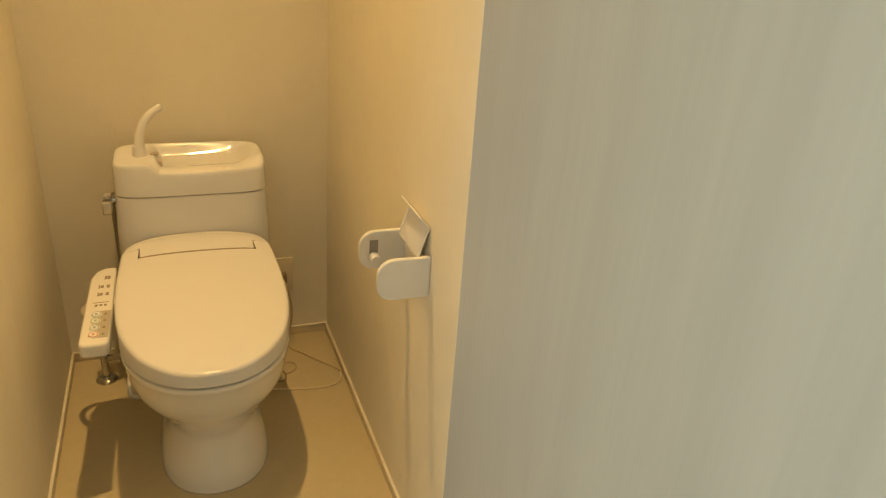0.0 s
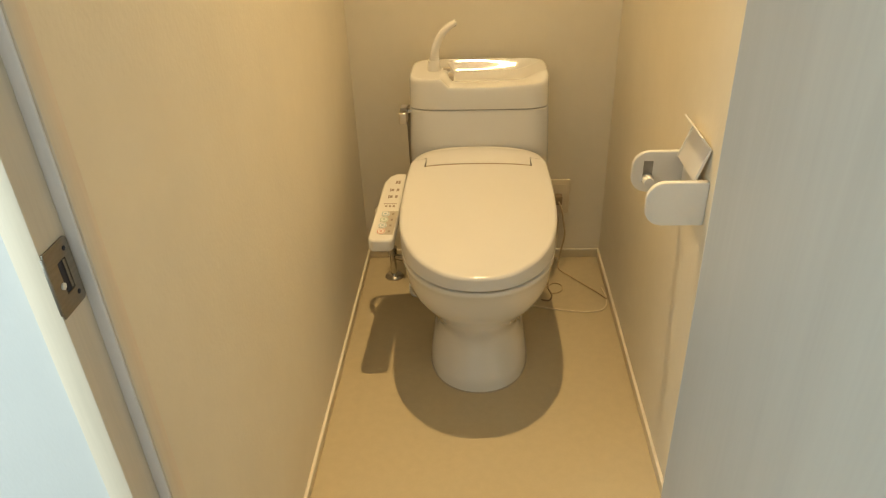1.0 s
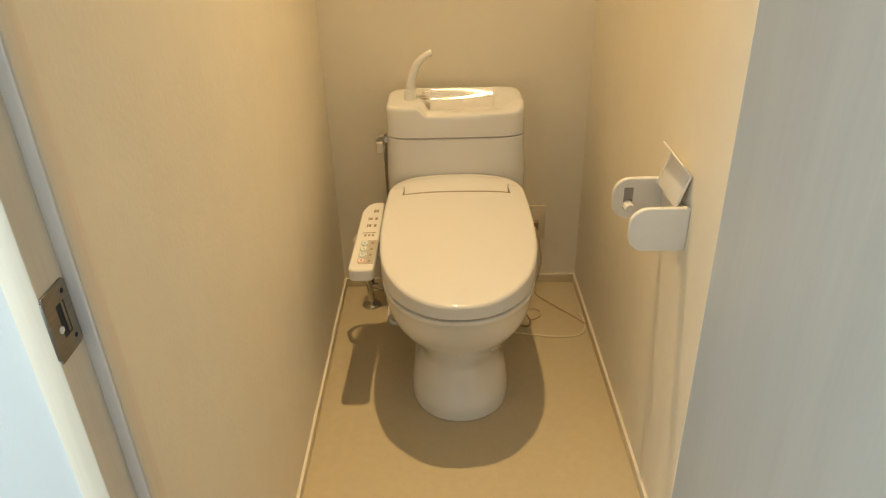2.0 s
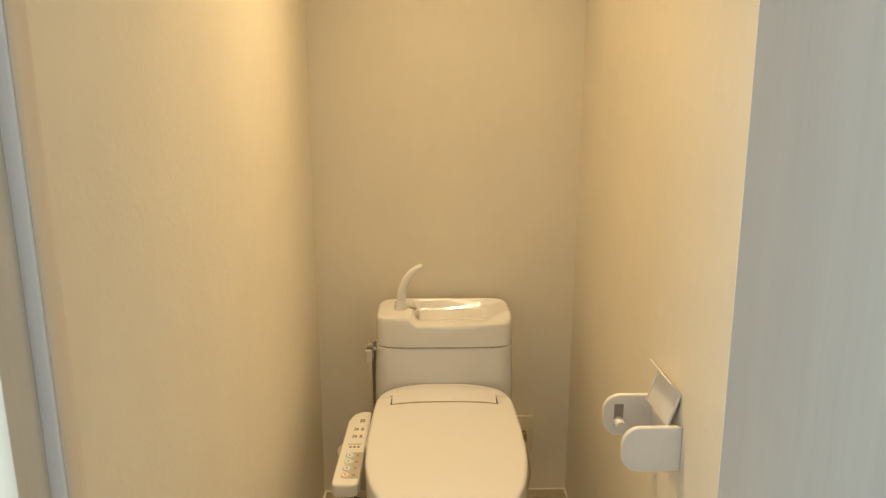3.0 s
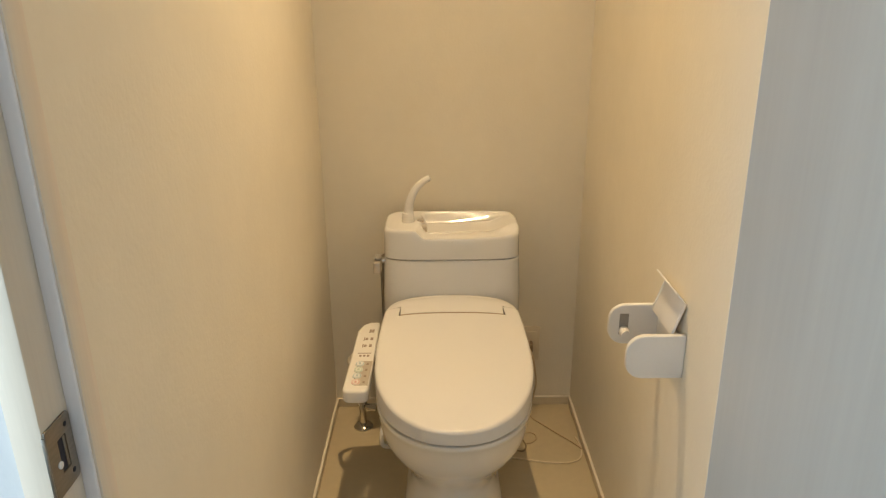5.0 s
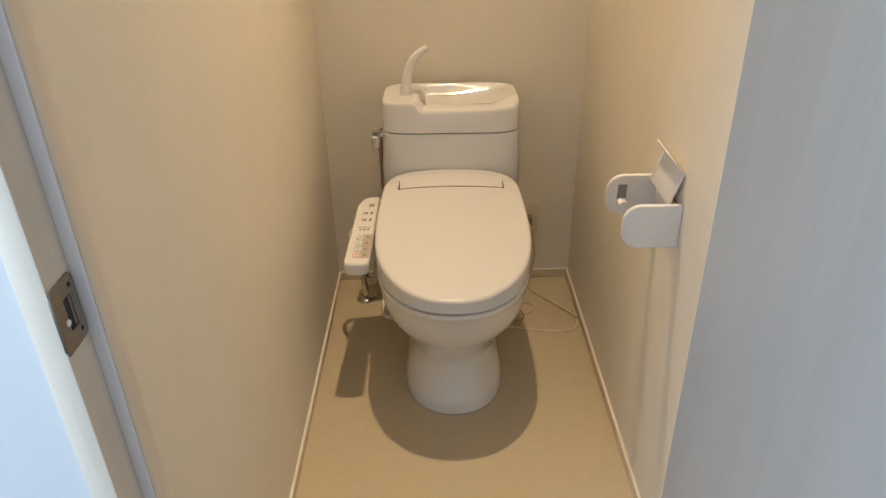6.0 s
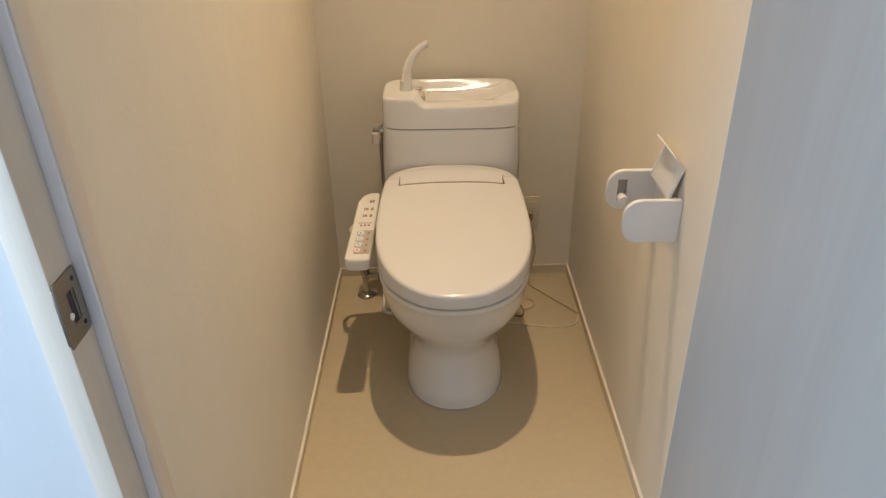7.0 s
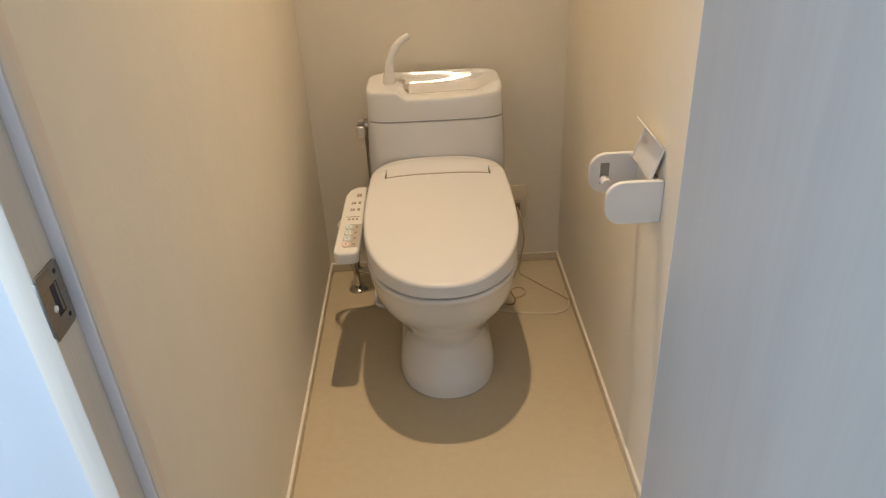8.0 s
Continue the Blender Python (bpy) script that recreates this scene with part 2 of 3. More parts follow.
def skirting(name, x0, x1, y0, y1):
    """A low vinyl skirting with a pale bead along its top."""
    sk = root(name, ((x0 + x1) / 2, (y0 + y1) / 2, 0), "low beige vinyl skirting with a pale top bead", "baseboard")
    sk["kind"] = "structure"
    part("strip", rounded_box(x0, x1, y0, y1, 0, 0.0265, 0.001), STRIP, sk)
    g = 0.0015
    part("bead", rounded_box(x0 - (g if x0 > 0.3 else 0), x1 + (g if x1 < -0.3 else 0), y0 - (g if y0 > -0.1 else 0), y1, 0.0267, 0.0315, 0.0012), SKIRTING, sk,
         "pale cream bead")
    return sk


skirting("baseboard_north", -HALF, HALF, -0.006, 0)
skirting("baseboard_west", -HALF, -HALF + 0.006, FRONT_IN, -0.008)
skirting("baseboard_east", HALF - 0.006, HALF, FRONT_IN, -0.008)


# ---- door frame, strike plate and door ----
def door_frame():
    f = root("door_1", ((JAMB_L + JAMB_R) / 2, FRONT, 0), "pale wood-grain door frame with a grey closing gasket", "door frame")
    f["kind"] = "structure"
    y0, y1 = FRONT - 0.007, FRONT_IN + 0.003
    stop = FRONT + 0.034
    for x0, x1, side in ((JAMB_L - FRAME_T, JAMB_L, 1), (JAMB_R, JAMB_R + FRAME_T, -1)):
        part("jamb", rounded_box(x0, x1, y0, y1, 0, HEAD, 0.0015), JAMBWOOD, f)
        face = JAMB_L if side > 0 else JAMB_R
        a, b = sorted((face + 0.0002 * side, face + 0.0125 * side))
        part("door_stop", rounded_box(a, b, stop, y1 - 0.001, 0, HEAD - 0.014, 0.0015), JAMBWOOD, f)
        a, b = sorted((face - 0.0006 * side, face + 0.0112 * side))
        part("gasket", rounded_box(a, b, stop - 0.0034, stop - 0.0002, 0.004, HEAD - 0.014, 0.0015, 3), GASKET, f, "soft grey gasket strip")
    part("head", rounded_box(JAMB_L - FRAME_T, JAMB_R + FRAME_T, y0, y1, HEAD, HEAD + FRAME_T, 0.0015), JAMBWOOD, f)
    part("head_stop", rounded_box(JAMB_L, JAMB_R, stop, y1 - 0.001, HEAD - 0.014, HEAD - 0.0002, 0.0015), JAMBWOOD, f)
    return f


door_frame()


def strike_plate():
    """A steel plate let into the jamb, with a latch hole and a lip that wraps the jamb's front edge."""
    y0, y1, z0, z1 = FRONT - 0.0065, -1.5565, 0.9305, 0.9915
    x = JAMB_L + 0.0002
    p = root("strike_plate", (x, (y0 + y1) / 2, z0), "brushed steel strike plate screwed to the door jamb", "strike plate")
    hy0, hy1, hz0, hz1 = -1.578, -1.566, 0.9465, 0.9755
    r = 0.005
    ring_o, ring_i = [], []
    for i in range(32):
        a = 2 * math.pi * i / 32
        c, s = math.cos(a), math.sin(a)
        cy = y1 - r if c > 0 else y0 + 0.0006
        cz = z1 - r if s > 0 else z0 + r
        ring_o.append((cy + (r if c > 0 else 0.0006) * c, cz + r * s))
        ring_i.append(((hy1 - 0.001 if c > 0 else hy0 + 0.001) + 0.001 * c, (hz1 - 0.001 if s > 0 else hz0 + 0.001) + 0.001 * s))
    t = 0.0016
    rings = [[(x, *q) for q in ring_o], [(x + t, *q) for q in ring_o], [(x + t, *q) for q in ring_i], [(x, *q) for q in ring_i]]
    bm = loft(rings + [rings[0]], False, False)
    bmesh.ops.remove_doubles(bm, verts=bm.verts, dist=1e-6)
    soften(bm, 0.0003, 1, 60)
    plate = part("plate", bm, STEEL, p)
    # no recess is cut; a thin dark sheet paints its shade
    part("latch_shade", rounded_box(x + 0.0001, x + 0.0004, hy0, hy1, hz0, hz1, 0.0001, 1), DARK, p, "dark sheet standing in for the shade of the latch recess")
    part("latch_tongue", rounded_box(x + 0.0005, x + 0.0012, hy1 - 0.004, hy1 - 0.001, hz0 + 0.001, hz1 - 0.001, 0.0002, 1), STEEL, p, "bent inner tongue")
    part("lip", rounded_box(x - 0.0012, x + 0.0015, y0 - 0.0012, y0 + 0.0001, z0 + 0.004, z1 - 0.004, 0.0006), STEEL, p)
    for z in (z0 + 0.010, z1 - 0.009):
        part("screw", loft([[(x + h, -1.5645 + q * math.cos(a * 0.5236), z + q * math.sin(a * 0.5236)) for a in range(12)]
                            for h, q in ((0.001, 0.0022), (0.0019, 0.0022), (0.0022, 0.0014))]), DARK, p)
    part("button", loft([[(x + h, -1.5805 + q * math.cos(a * 0.5236), 0.956 + q * math.sin(a * 0.5236)) for a in range(12)]
                         for h, q in ((0.001, 0.003), (0.0026, 0.003), (0.0032, 0.002))]), WHITE, p, "small white stop button")
    return p


strike_plate()


def door_leaf():
    """The open leaf; its inner face looks into the doorway."""
    hinge = Vector((0.1874, FRONT + 0.045, 0.002))
    d = root("door_leaf", hinge, "open flush door with whitewashed vertical wood grain", "door")
    bm = bmesh.new()
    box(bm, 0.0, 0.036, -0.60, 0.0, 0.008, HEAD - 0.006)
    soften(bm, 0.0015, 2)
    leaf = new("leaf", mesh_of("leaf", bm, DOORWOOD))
    leaf.parent = d
    bm = bmesh.new()
    box(bm, 0.0008, 0.0352, 0.0002, 0.0012, 0.0085, HEAD - 0.0065)
    soften(bm, 0.0003, 1)
    band = tagged(new("edge_band", mesh_of("edge_band", bm, JAMBWOOD)), "pale edge band of the leaf")
    band.parent = d
    d.rotation_euler = (0, radians(-0.8), radians(2.0))
    return d


door_leaf()


# ---- ceiling downlight ----
def downlight():
    d = root("downlight", (LAMP[0], LAMP[1], CEIL), "round white recessed ceiling downlight, switched on", "ceiling light")
    prof = [(0.058, -0.001), (0.060, -0.004), (0.054, -0.005), (0.050, 0.0), (0.049, 0.135), (0.049, 0.15)]
    bm = loft([[(LAMP[0] + r * math.cos(2 * math.pi * i / 32), LAMP[1] + r * math.sin(2 * math.pi * i / 32), CEIL + h) for i in range(32)]
               for r, h in prof], False, True)
    part("ring_and_can", bm, WHITE, d)
    part("bulb", lathe([(0.001, 0.0), (0.012, 0.001), (0.018, 0.009), (0.018, 0.055), (0.013, 0.062)], LAMP[0], LAMP[1], CEIL + 0.072), BULB, d, "glowing tubular bulb")
    return d


downlight()


# ---- toilet ----
CX = -0.0125
toilet = root("toilet", (CX, -0.40, 0), "cream ceramic toilet with closed lid and hand-wash tank", "toilet")


def bowl_ring(z, front, back, half):
    """A closed ring: elliptic in front, boxier towards the wall."""
    mid = min(-0.47, front + half * 1.25)
    pts = []
    for i in range(1200):
        a = 2 * math.pi * (i / 1200 - 0.25)
        c, s = math.cos(a), math.sin(a)
        pw = 2.15 if s < 0 else 3.0
        x = half * math.copysign(abs(c) ** (2 / pw), c)
        y = math.copysign(abs(s) ** (2 / pw), s)
        pts.append((CX + x, mid + y * ((mid - front) if s < 0 else (back - mid))))
    return [(x, y, z) for x, y in even(pts, 84)]


def toilet_bowl():
    rows = [(0.0, -0.670, 0.1305), (0.004, -0.673, 0.1325), (0.03, -0.668, 0.1305), (0.065, -0.651, 0.124), (0.10, -0.637, 0.1125),
            (0.13, -0.631, 0.1075), (0.150, -0.634, 0.1085), (0.172, -0.644, 0.1165), (0.198, -0.661, 0.134), (0.226, -0.684, 0.1565),
            (0.256, -0.709, 0.1725), (0.292, -0.730, 0.1835), (0.345, -0.752, 0.1885), (0.364, -0.762, 0.190), (0.371, -0.764, 0.1905),
            (0.3762, -0.7632, 0.1898), (0.3778, -0.7600, 0.1868), (0.3785, -0.744, 0.172)]
    p = np.array(rows)
    fine = []
    for i in range(len(p) - 1):
        a, b, c, d = p[max(i - 1, 0)], p[i], p[i + 1], p[min(i + 2, len(p) - 1)]
        for k in range(3):
            t = k / 3
            q = 0.5 * (2 * b + (c - a) * t + (2 * a - 5 * b + 4 * c - d) * t * t + (3 * b - a - 3 * c + d) * t ** 3)
            fine.append(q if 1 < i < len(p) - 4 else b + (c - b) * t)
    fine.append(p[-1])
    return part("bowl", loft([bowl_ring(z, f, -0.16, h) for z, f, h in (q.tolist() for q in fine)]), CERAMIC, toilet)


toilet_bowl()
part("sealant_bead", loft([bowl_ring(z, f, -0.16, h) for z, f, h in ((0.0, -0.6748, 0.1340), (0.0014, -0.6744, 0.1336), (0.0022, -0.6730, 0.1322))]), SEALANT, toilet,
     "thin grey sealant round the foot")


def tank_body():
    rows = [(0.10, 0.11, 0.085, 3.5), (0.30, 0.13, 0.09, 4), (0.36, 0.185, 0.095, 5), (0.40, 0.194, 0.096, 6), (0.50, 0.1940, 0.0965, 6.5),
            (0.594, 0.1895, 0.0965, 6.5), (0.6005, 0.1895, 0.0965, 6.5), (0.6025, 0.1875, 0.0945, 6.5)]
    rings = []
    for z, a, b, p in rows:
        rings.append([(x, y, z) for x, y in squircle(CX + 0.003, -0.127, a + 0.0015, b, p)])
    return part("tank", loft(rings), CERAMIC, toilet)


tank_body()


def smooth_step(a, b, t):
    t = min(max((t - a) / (b - a), 0), 1)
    return t * t * (3 - 2 * t)


def tank_lid():
    """The tank's top: a raised platform on one side and a shallow wash basin beside it."""
    a, b, power = 0.191, 0.0985, 5.6
    cx, cy = CX + 0.003, -0.1265

    def rim(x, y):
        u = x - cx
        low = smooth_step(-0.105, -0.075, u) * (1 - 0.30 * smooth_step(0.02, 0.175, u))
        return 0.689 - 0.024 * low * smooth_step(-0.03, -0.09, y - cy)

    def basin(x, y):
        # a steep wall behind, a long gentle one on the far side, a short one beside the platform
        u, v = x - cx, y - cy
        t = min(max((0.090 - 0.35 * (u - 0.02) ** 2 - v) / 0.0265, 0.0), 1.0)
        deep = 0.0265 * (0.88 * t + 0.12 * smooth_step(0, 1, t)) * smooth_step(0.0, 0.075, 0.180 - u)
        deep *= 1 - 0.12 * smooth_step(-0.02, 0.12, u)
        deep *= smooth_step(0.0, 0.060, v + 0.084) * smooth_step(0.0, 0.024, u + 0.092)
        return deep

    rings = [[(x, y, 0.6042) for x, y in squircle(cx, cy, a - 0.003, b - 0.003, power, 160)],
             [(x, y, 0.6065) for x, y in squircle(cx, cy, a, b, power, 160)],
             [(x, y, 0.645) for x, y in squircle(cx, cy, a - 0.001, b - 0.001, power, 160)]]
    for k, drop in ((0.990, 0.012), (0.985, 0.006), (0.972, 0.002), (0.955, 0.0)):
        rings.append([(x, y, rim(x, y) - drop) for x, y in squircle(cx, cy, a * k, b * (k - 0.01), power, 160)])
    for i in range(1, 44):
        k = 0.945 * (1 - i / 44) + 0.004
        rings.append([(x, y, rim(x, y) - basin(x, y)) for x, y in squircle(cx, cy, a * k, b * k, 2 + 4 * k, 160)])
    lid = part("tank_lid", loft(rings), CERAMIC, toilet, "ceramic tank top with a shallow hand basin")
    part("drain_guard", prism([(CX - 0.086, -0.168), (CX - 0.066, -0.168), (CX - 0.066, -0.132), (CX - 0.086, -0.132)],
                              lambda x, y: 0.681, lambda x, y: 0.655, 0.006), PANELGREY, lid, "small grey drain guard")
    part("drain_cap", prism([(CX - 0.095, -0.135), (CX - 0.075, -0.135), (CX - 0.075, -0.118), (CX - 0.095, -0.118)],
                            lambda x, y: 0.6925, lambda x, y: 0.685, 0.002), PANELGREY, lid)
    return lid


tank_lid()
SX = CX - 0.120
part("spout", tube([(SX, -0.135, 0.684), (SX + 0.002, -0.135, 0.715), (SX + 0.006, -0.135, 0.746), (SX + 0.020, -0.134, 0.780),
                    (SX + 0.040, -0.132, 0.802), (SX + 0.063, -0.131, 0.816)], (0.0150, 0.0080), 14), PLASTIC, toilet, "curved ivory water spout")
# a solid dark plug; the shade inside the outlet is its colour
part("spout_hole_shade", tube([(SX + 0.059, -0.1315, 0.8090), (SX + 0.0625, -0.1325, 0.8060)], 0.0045, 10, 2), GREY, toilet, "dark plug standing in for the shaded outlet under the spout tip")
part("spout_collar", lathe([(0.018, 0.0), (0.018, 0.004), (0.0168, 0.014), (0.0158, 0.03)], SX, -0.135, 0.686), PLASTIC, toilet)


def flush_lever():
    axle = part("flush_lever", tube([(CX - 0.186, -0.165, 0.583), (CX - 0.212, -0.165, 0.583)], 0.010, 16, 2), CHROME, toilet,
                "small chrome flush lever")
    part("handle", rounded_box(CX - 0.2185, CX - 0.1965, -0.206, -0.160, 0.556, 0.591, 0.004, 3), SATIN, axle)
    part("cap", rounded_box(CX - 0.2145, CX - 0.1965, -0.190, -0.162, 0.5912, 0.601, 0.002), GREY, axle, "grey lever cap")


flush_lever()

# washlet seat: body, seat, lid and side panel
L_FRONT, L_NOTCH, L_BACK, L_EAR = -0.773, -0.338, -0.268, -0.294


def lid_half(y):
    if y < -0.50:
        return 0.1930 * max(0.0, 1 - ((-0.50 - y) / (-0.50 - L_FRONT)) ** 2.3) ** (1 / 2.3)
    return 0.1930 - 0.0145 * ((y + 0.50) / (L_BACK + 0.50)) ** 1.8


def lid_top(x, y):
    rear = min(1.0, max(0.0, (y + 0.46) / 0.19))
    crown = 0.010 + 0.010 * rear * rear
    front = max(0.0, (-0.50 - y) / (-0.50 - L_FRONT))
    return 0.428 + (y - L_FRONT) * 0.158 - crown * min(1.0, abs((x - CX) / 0.1930)) ** 2.5 - 0.006 * front ** 3


def seat_lid():
    bm = bmesh.new()
    roll = 0.010
    a = 0.1425 / (lid_half(L_NOTCH) - roll)
    cols = [-1.0, -0.97, -0.93, -a] + [a * (k / 6 - 1) for k in range(1, 12)] + [a, 0.93, 0.97, 1.0]
    start = L_FRONT + roll
    span = L_NOTCH - start
    ys = [start + span * (1 - math.cos(math.pi / 2 * k / 30)) for k in range(31)]
    ys += [L_NOTCH + (L_EAR - 0.004 - L_NOTCH) * k / 5 for k in range(1, 6)]
    rows = []
    for y in ys:
        squeeze = L_FRONT + (y - start) * (L_NOTCH - L_FRONT) / span if y < L_NOTCH else y
        w = lid_half(squeeze) - roll * min(1.0, (y - start) / 0.03) ** 0.5
        rows.append([bm.verts.new((CX + w * u, y, lid_top(CX + w * u, y))) for u in cols])
    n = len(cols)
    i0, i1 = cols.index(-a), cols.index(a)
    for j in range(len(ys) - 1):
        for i in range(n - 1):
            if not (ys[j] >= L_NOTCH - 1e-6 and i0 <= i < i1):
                bm.faces.new((rows[j][i], rows[j][i + 1], rows[j + 1][i + 1], rows[j + 1][i]))
    bmesh.ops.remove_doubles(bm, verts=bm.verts, dist=0.0001)
    # walk round the rim, then roll it over and drop a skirt
    rim = [e for e in bm.edges if len(e.link_faces) == 1]
    links = {}
    for e in rim:
        p, q = e.verts
        links.setdefault(p, []).append(q)
        links.setdefault(q, []).append(p)
    loop, last, here = [], None, rim[0].verts[0]
    while here not in loop:
        loop.append(here)
        ahead = [q for q in links[here] if q is not last]
        last, here = here, ahead[0]
    area = sum(p.co.x * q.co.y - q.co.x * p.co.y for p, q in zip(loop, loop[1:] + loop[:1]))
    if area < 0:
        loop.reverse()
    m = len(loop)
    rings = [loop]
    outward = []
    for k, v in enumerate(loop):
        d = loop[(k + 1) % m].co - loop[k - 1].co
        o = Vector((d.y, -d.x, 0)).normalized()
        inside = abs(v.co.x - CX) < 0.1432 and v.co.y > L_NOTCH - 0.001
        outward.append(Vector((0, 0, 0)) if inside else o)
    shapes = [(math.sin(t), 1 - math.cos(t)) for t in (0.35, 0.75, 1.15, 1.5708)]
    for out, down in shapes:
        rings.append([bm.verts.new(v.co + roll * out * o - Vector((0, 0, roll * down * 0.9))) for v, o in zip(loop, outward)])
    edge = rings[-1]
    for inset, z in ((0.0, 0.3900), (0.0012, 0.3888), (0.016, 0.3888)):
        rings.append([bm.verts.new(Vector((v.co.x, v.co.y, z)) - inset * o) for v, o in zip(edge, outward)])
    for p, q in zip(rings, rings[1:]):
        for k in range(m):
            bm.faces.new((p[k], q[k], q[(k + 1) % m], p[(k + 1) % m]))
    bmesh.ops.recalc_face_normals(bm, faces=bm.faces)
    return part("lid", bm, SEATPLASTIC, toilet, "closed ivory plastic lid")


seat_lid()


def seat_ring():
    pts = []
    for k in range(41):
        y = L_FRONT + 0.036 + (-0.30 - L_FRONT) * (1 - math.cos(math.pi / 2 * k / 40))
        pts.append((lid_half(min(y, -0.30)) - 0.034, y))
    pts = [p for p in pts if p[0] > 0.004]
    outline = [(CX + w, y) for w, y in pts] + [(CX - w, y) for w, y in reversed(pts)]
    return part("seat", prism(outline, lambda x, y: 0.3885, lambda x, y: 0.3802, 0.002), SEATPLASTIC, toilet)


seat_ring()


def seat_body():
    g = 0.0040
    back = [(CX + 0.1765 * math.cos(math.pi * k / 28), -0.282 + 0.056 * math.sin(math.pi * k / 28) ** 0.8) for k in range(29)]
    outline = [(CX + (0.1425 - g) * (k / 5 - 1), L_NOTCH + 0.0078) for k in range(11)]
    outline += [ (CX + 0.1425 - g, L_EAR + 0.006), (CX + 0.1765, L_EAR + 0.006)]
    outline += back + [(CX - 0.1765, L_EAR + 0.006), (CX - 0.1425 + g, L_EAR + 0.006)]
    body = part("seat_body", prism(outline, lambda x, y: lid_top(x, y) - 0.0004 - 2.5 * max(0, y + 0.30) ** 2 - 0.008 * min(1.0, abs((x - CX) / 0.1765)) ** 8,
                                   lambda x, y: 0.3800, 0.0016, 2, 60), SEATPLASTIC, toilet, "rear housing of the washing seat")
    # an added dark strip: the shade of the open seam, put in as colour
    seam = bmesh.new()
    cols = [-0.138 + 0.276 * k / 12 for k in range(13)]
    ends = [[(CX + u, L_NOTCH + v, lid_top(CX + u, L_NOTCH) - h) for u in cols] for v, h in ((0.0005, 0.0006), (0.0074, 0.0006), (0.0074, 0.009), (0.0005, 0.009))]
    grid = [[seam.verts.new(q) for q in row] for row in ends]
    for p, q in zip(grid, grid[1:] + grid[:1]):
        for k in range(12):
            seam.faces.new((p[k], p[k + 1], q[k + 1], q[k]))
    for k in (0, 12):
        seam.faces.new([row[k] for row in grid])
    bmesh.ops.recalc_face_normals(seam, faces=seam.faces)
    part("seam_shade", seam, DARKCABLE, toilet, "dark brown strip standing in for the shade in the hinge seam")
    return body


seat_body()


def control_panel():
    x0, x1, y0, y1 = -0.281, -0.2185, -0.582, -0.274

    def top(x, y):
        return 0.408 + (y - y0) * 0.11

    outline = [(x0 + 0.0015, y0 + 0.0085), (x0 + 0.006, y0 + 0.003), (x0 + 0.014, y0), (x1 - 0.014, y0), (x1 - 0.006, y0 + 0.003), (x1 - 0.0015, y0 + 0.0085), (x1, y0 + 0.016), (x1 + 0.009, y1),
               (x0 + 0.044, y1), (x0 + 0.025, y1 - 0.014), (x0 + 0.013, y1 - 0.045), (x0, y0 + 0.016)]
    p = part("control_panel", prism(outline, top, lambda x, y: top(x, y) - 0.034, 0.006, 3, 50), PLASTIC, toilet, "ivory side control panel with buttons")
    part("arm", rounded_box(x1 - 0.004, CX - 0.17, -0.42, -0.28, 0.392, 0.418, 0.004), PLASTIC, p)

    def plate(name, u, v, w, h, mat, label="", thick=0.0012, r=0.0006):
        # u across, v along the panel from its front end, both in metres
        cx = x0 + 0.006 + u + v * 0.045
        cy = y0 + v
        o = [(cx - w / 2, cy - h / 2), (cx + w / 2, cy - h / 2), (cx + w / 2 + h * 0.05, cy + h / 2), (cx - w / 2 + h * 0.05, cy + h / 2)]
        return part(name, prism(o, lambda x, y: top(x, y) + thick, lambda x, y: top(x, y) - 0.001, r, 1), mat, p, label)

    def disc(name, u, v, radius, mat, label="", thick=0.0012):
        cx, cy = x0 + 0.006 + u + v * 0.045, y0 + v
        o = [(cx + radius * math.cos(2 * math.pi * k / 20), cy + radius * 1.05 * math.sin(2 * math.pi * k / 20)) for k in range(20)]
        return part(name, prism(o, lambda x, y: top(x, y) + thick, lambda x, y: top(x, y) - 0.001, 0.0003, 1), mat, p, label)

    plate("key_field", 0.034, 0.074, 0.032, 0.100, PANELGREY, "taupe key field", 0.0006, 0.0003)
    for k, (mat, colour) in enumerate(((PRINT_RED, "red"), (PRINT_BLUE, "blue"), (PRINT_GREEN, "green"), (PRINT_BLUE, "blue"))):
        v = 0.036 + 0.0250 * k
        disc("button", 0.022, v, 0.0112, WHITE, "white round push button", 0.0016)
        disc("button_ring", 0.022, v, 0.0100, mat, colour + " ring printed on the button", 0.0019)
        disc("button_face", 0.022, v, 0.0080, WHITE, "", 0.0022)
        plate("button_mark", 0.022, v, 0.0055, 0.007, mat, colour + " button mark", 0.0025, 0.0003)
        plate("print_bar", 0.0415, v, 0.0055, 0.007, PRINT, "", 0.0012, 0.0002)
    for u in (0.018, 0.028, 0.038):
        plate("print_bar", u, 0.147, 0.006, 0.007, PRINT, "", 0.0007, 0.0002)
    plate("print_line", 0.027, 0.158, 0.034, 0.002, PRINT, "", 0.0007, 0.0001)
    for v in (0.192, 0.224):
        plate("print_bar", 0.018, v, 0.003, 0.014, PRINT, "", 0.0007, 0.0002)
        plate("print_bar", 0.0245, v, 0.007, 0.010, PRINT, "", 0.0007, 0.0002)
        plate("print_bar", 0.038, v, 0.007, 0.012, PRINT, "", 0.0007, 0.0002)
    for u in (0.030, 0.037):
        plate("print_bar", u, 0.262, 0.006, 0.014, PRINT, "", 0.0007, 0.0002)


control_panel()


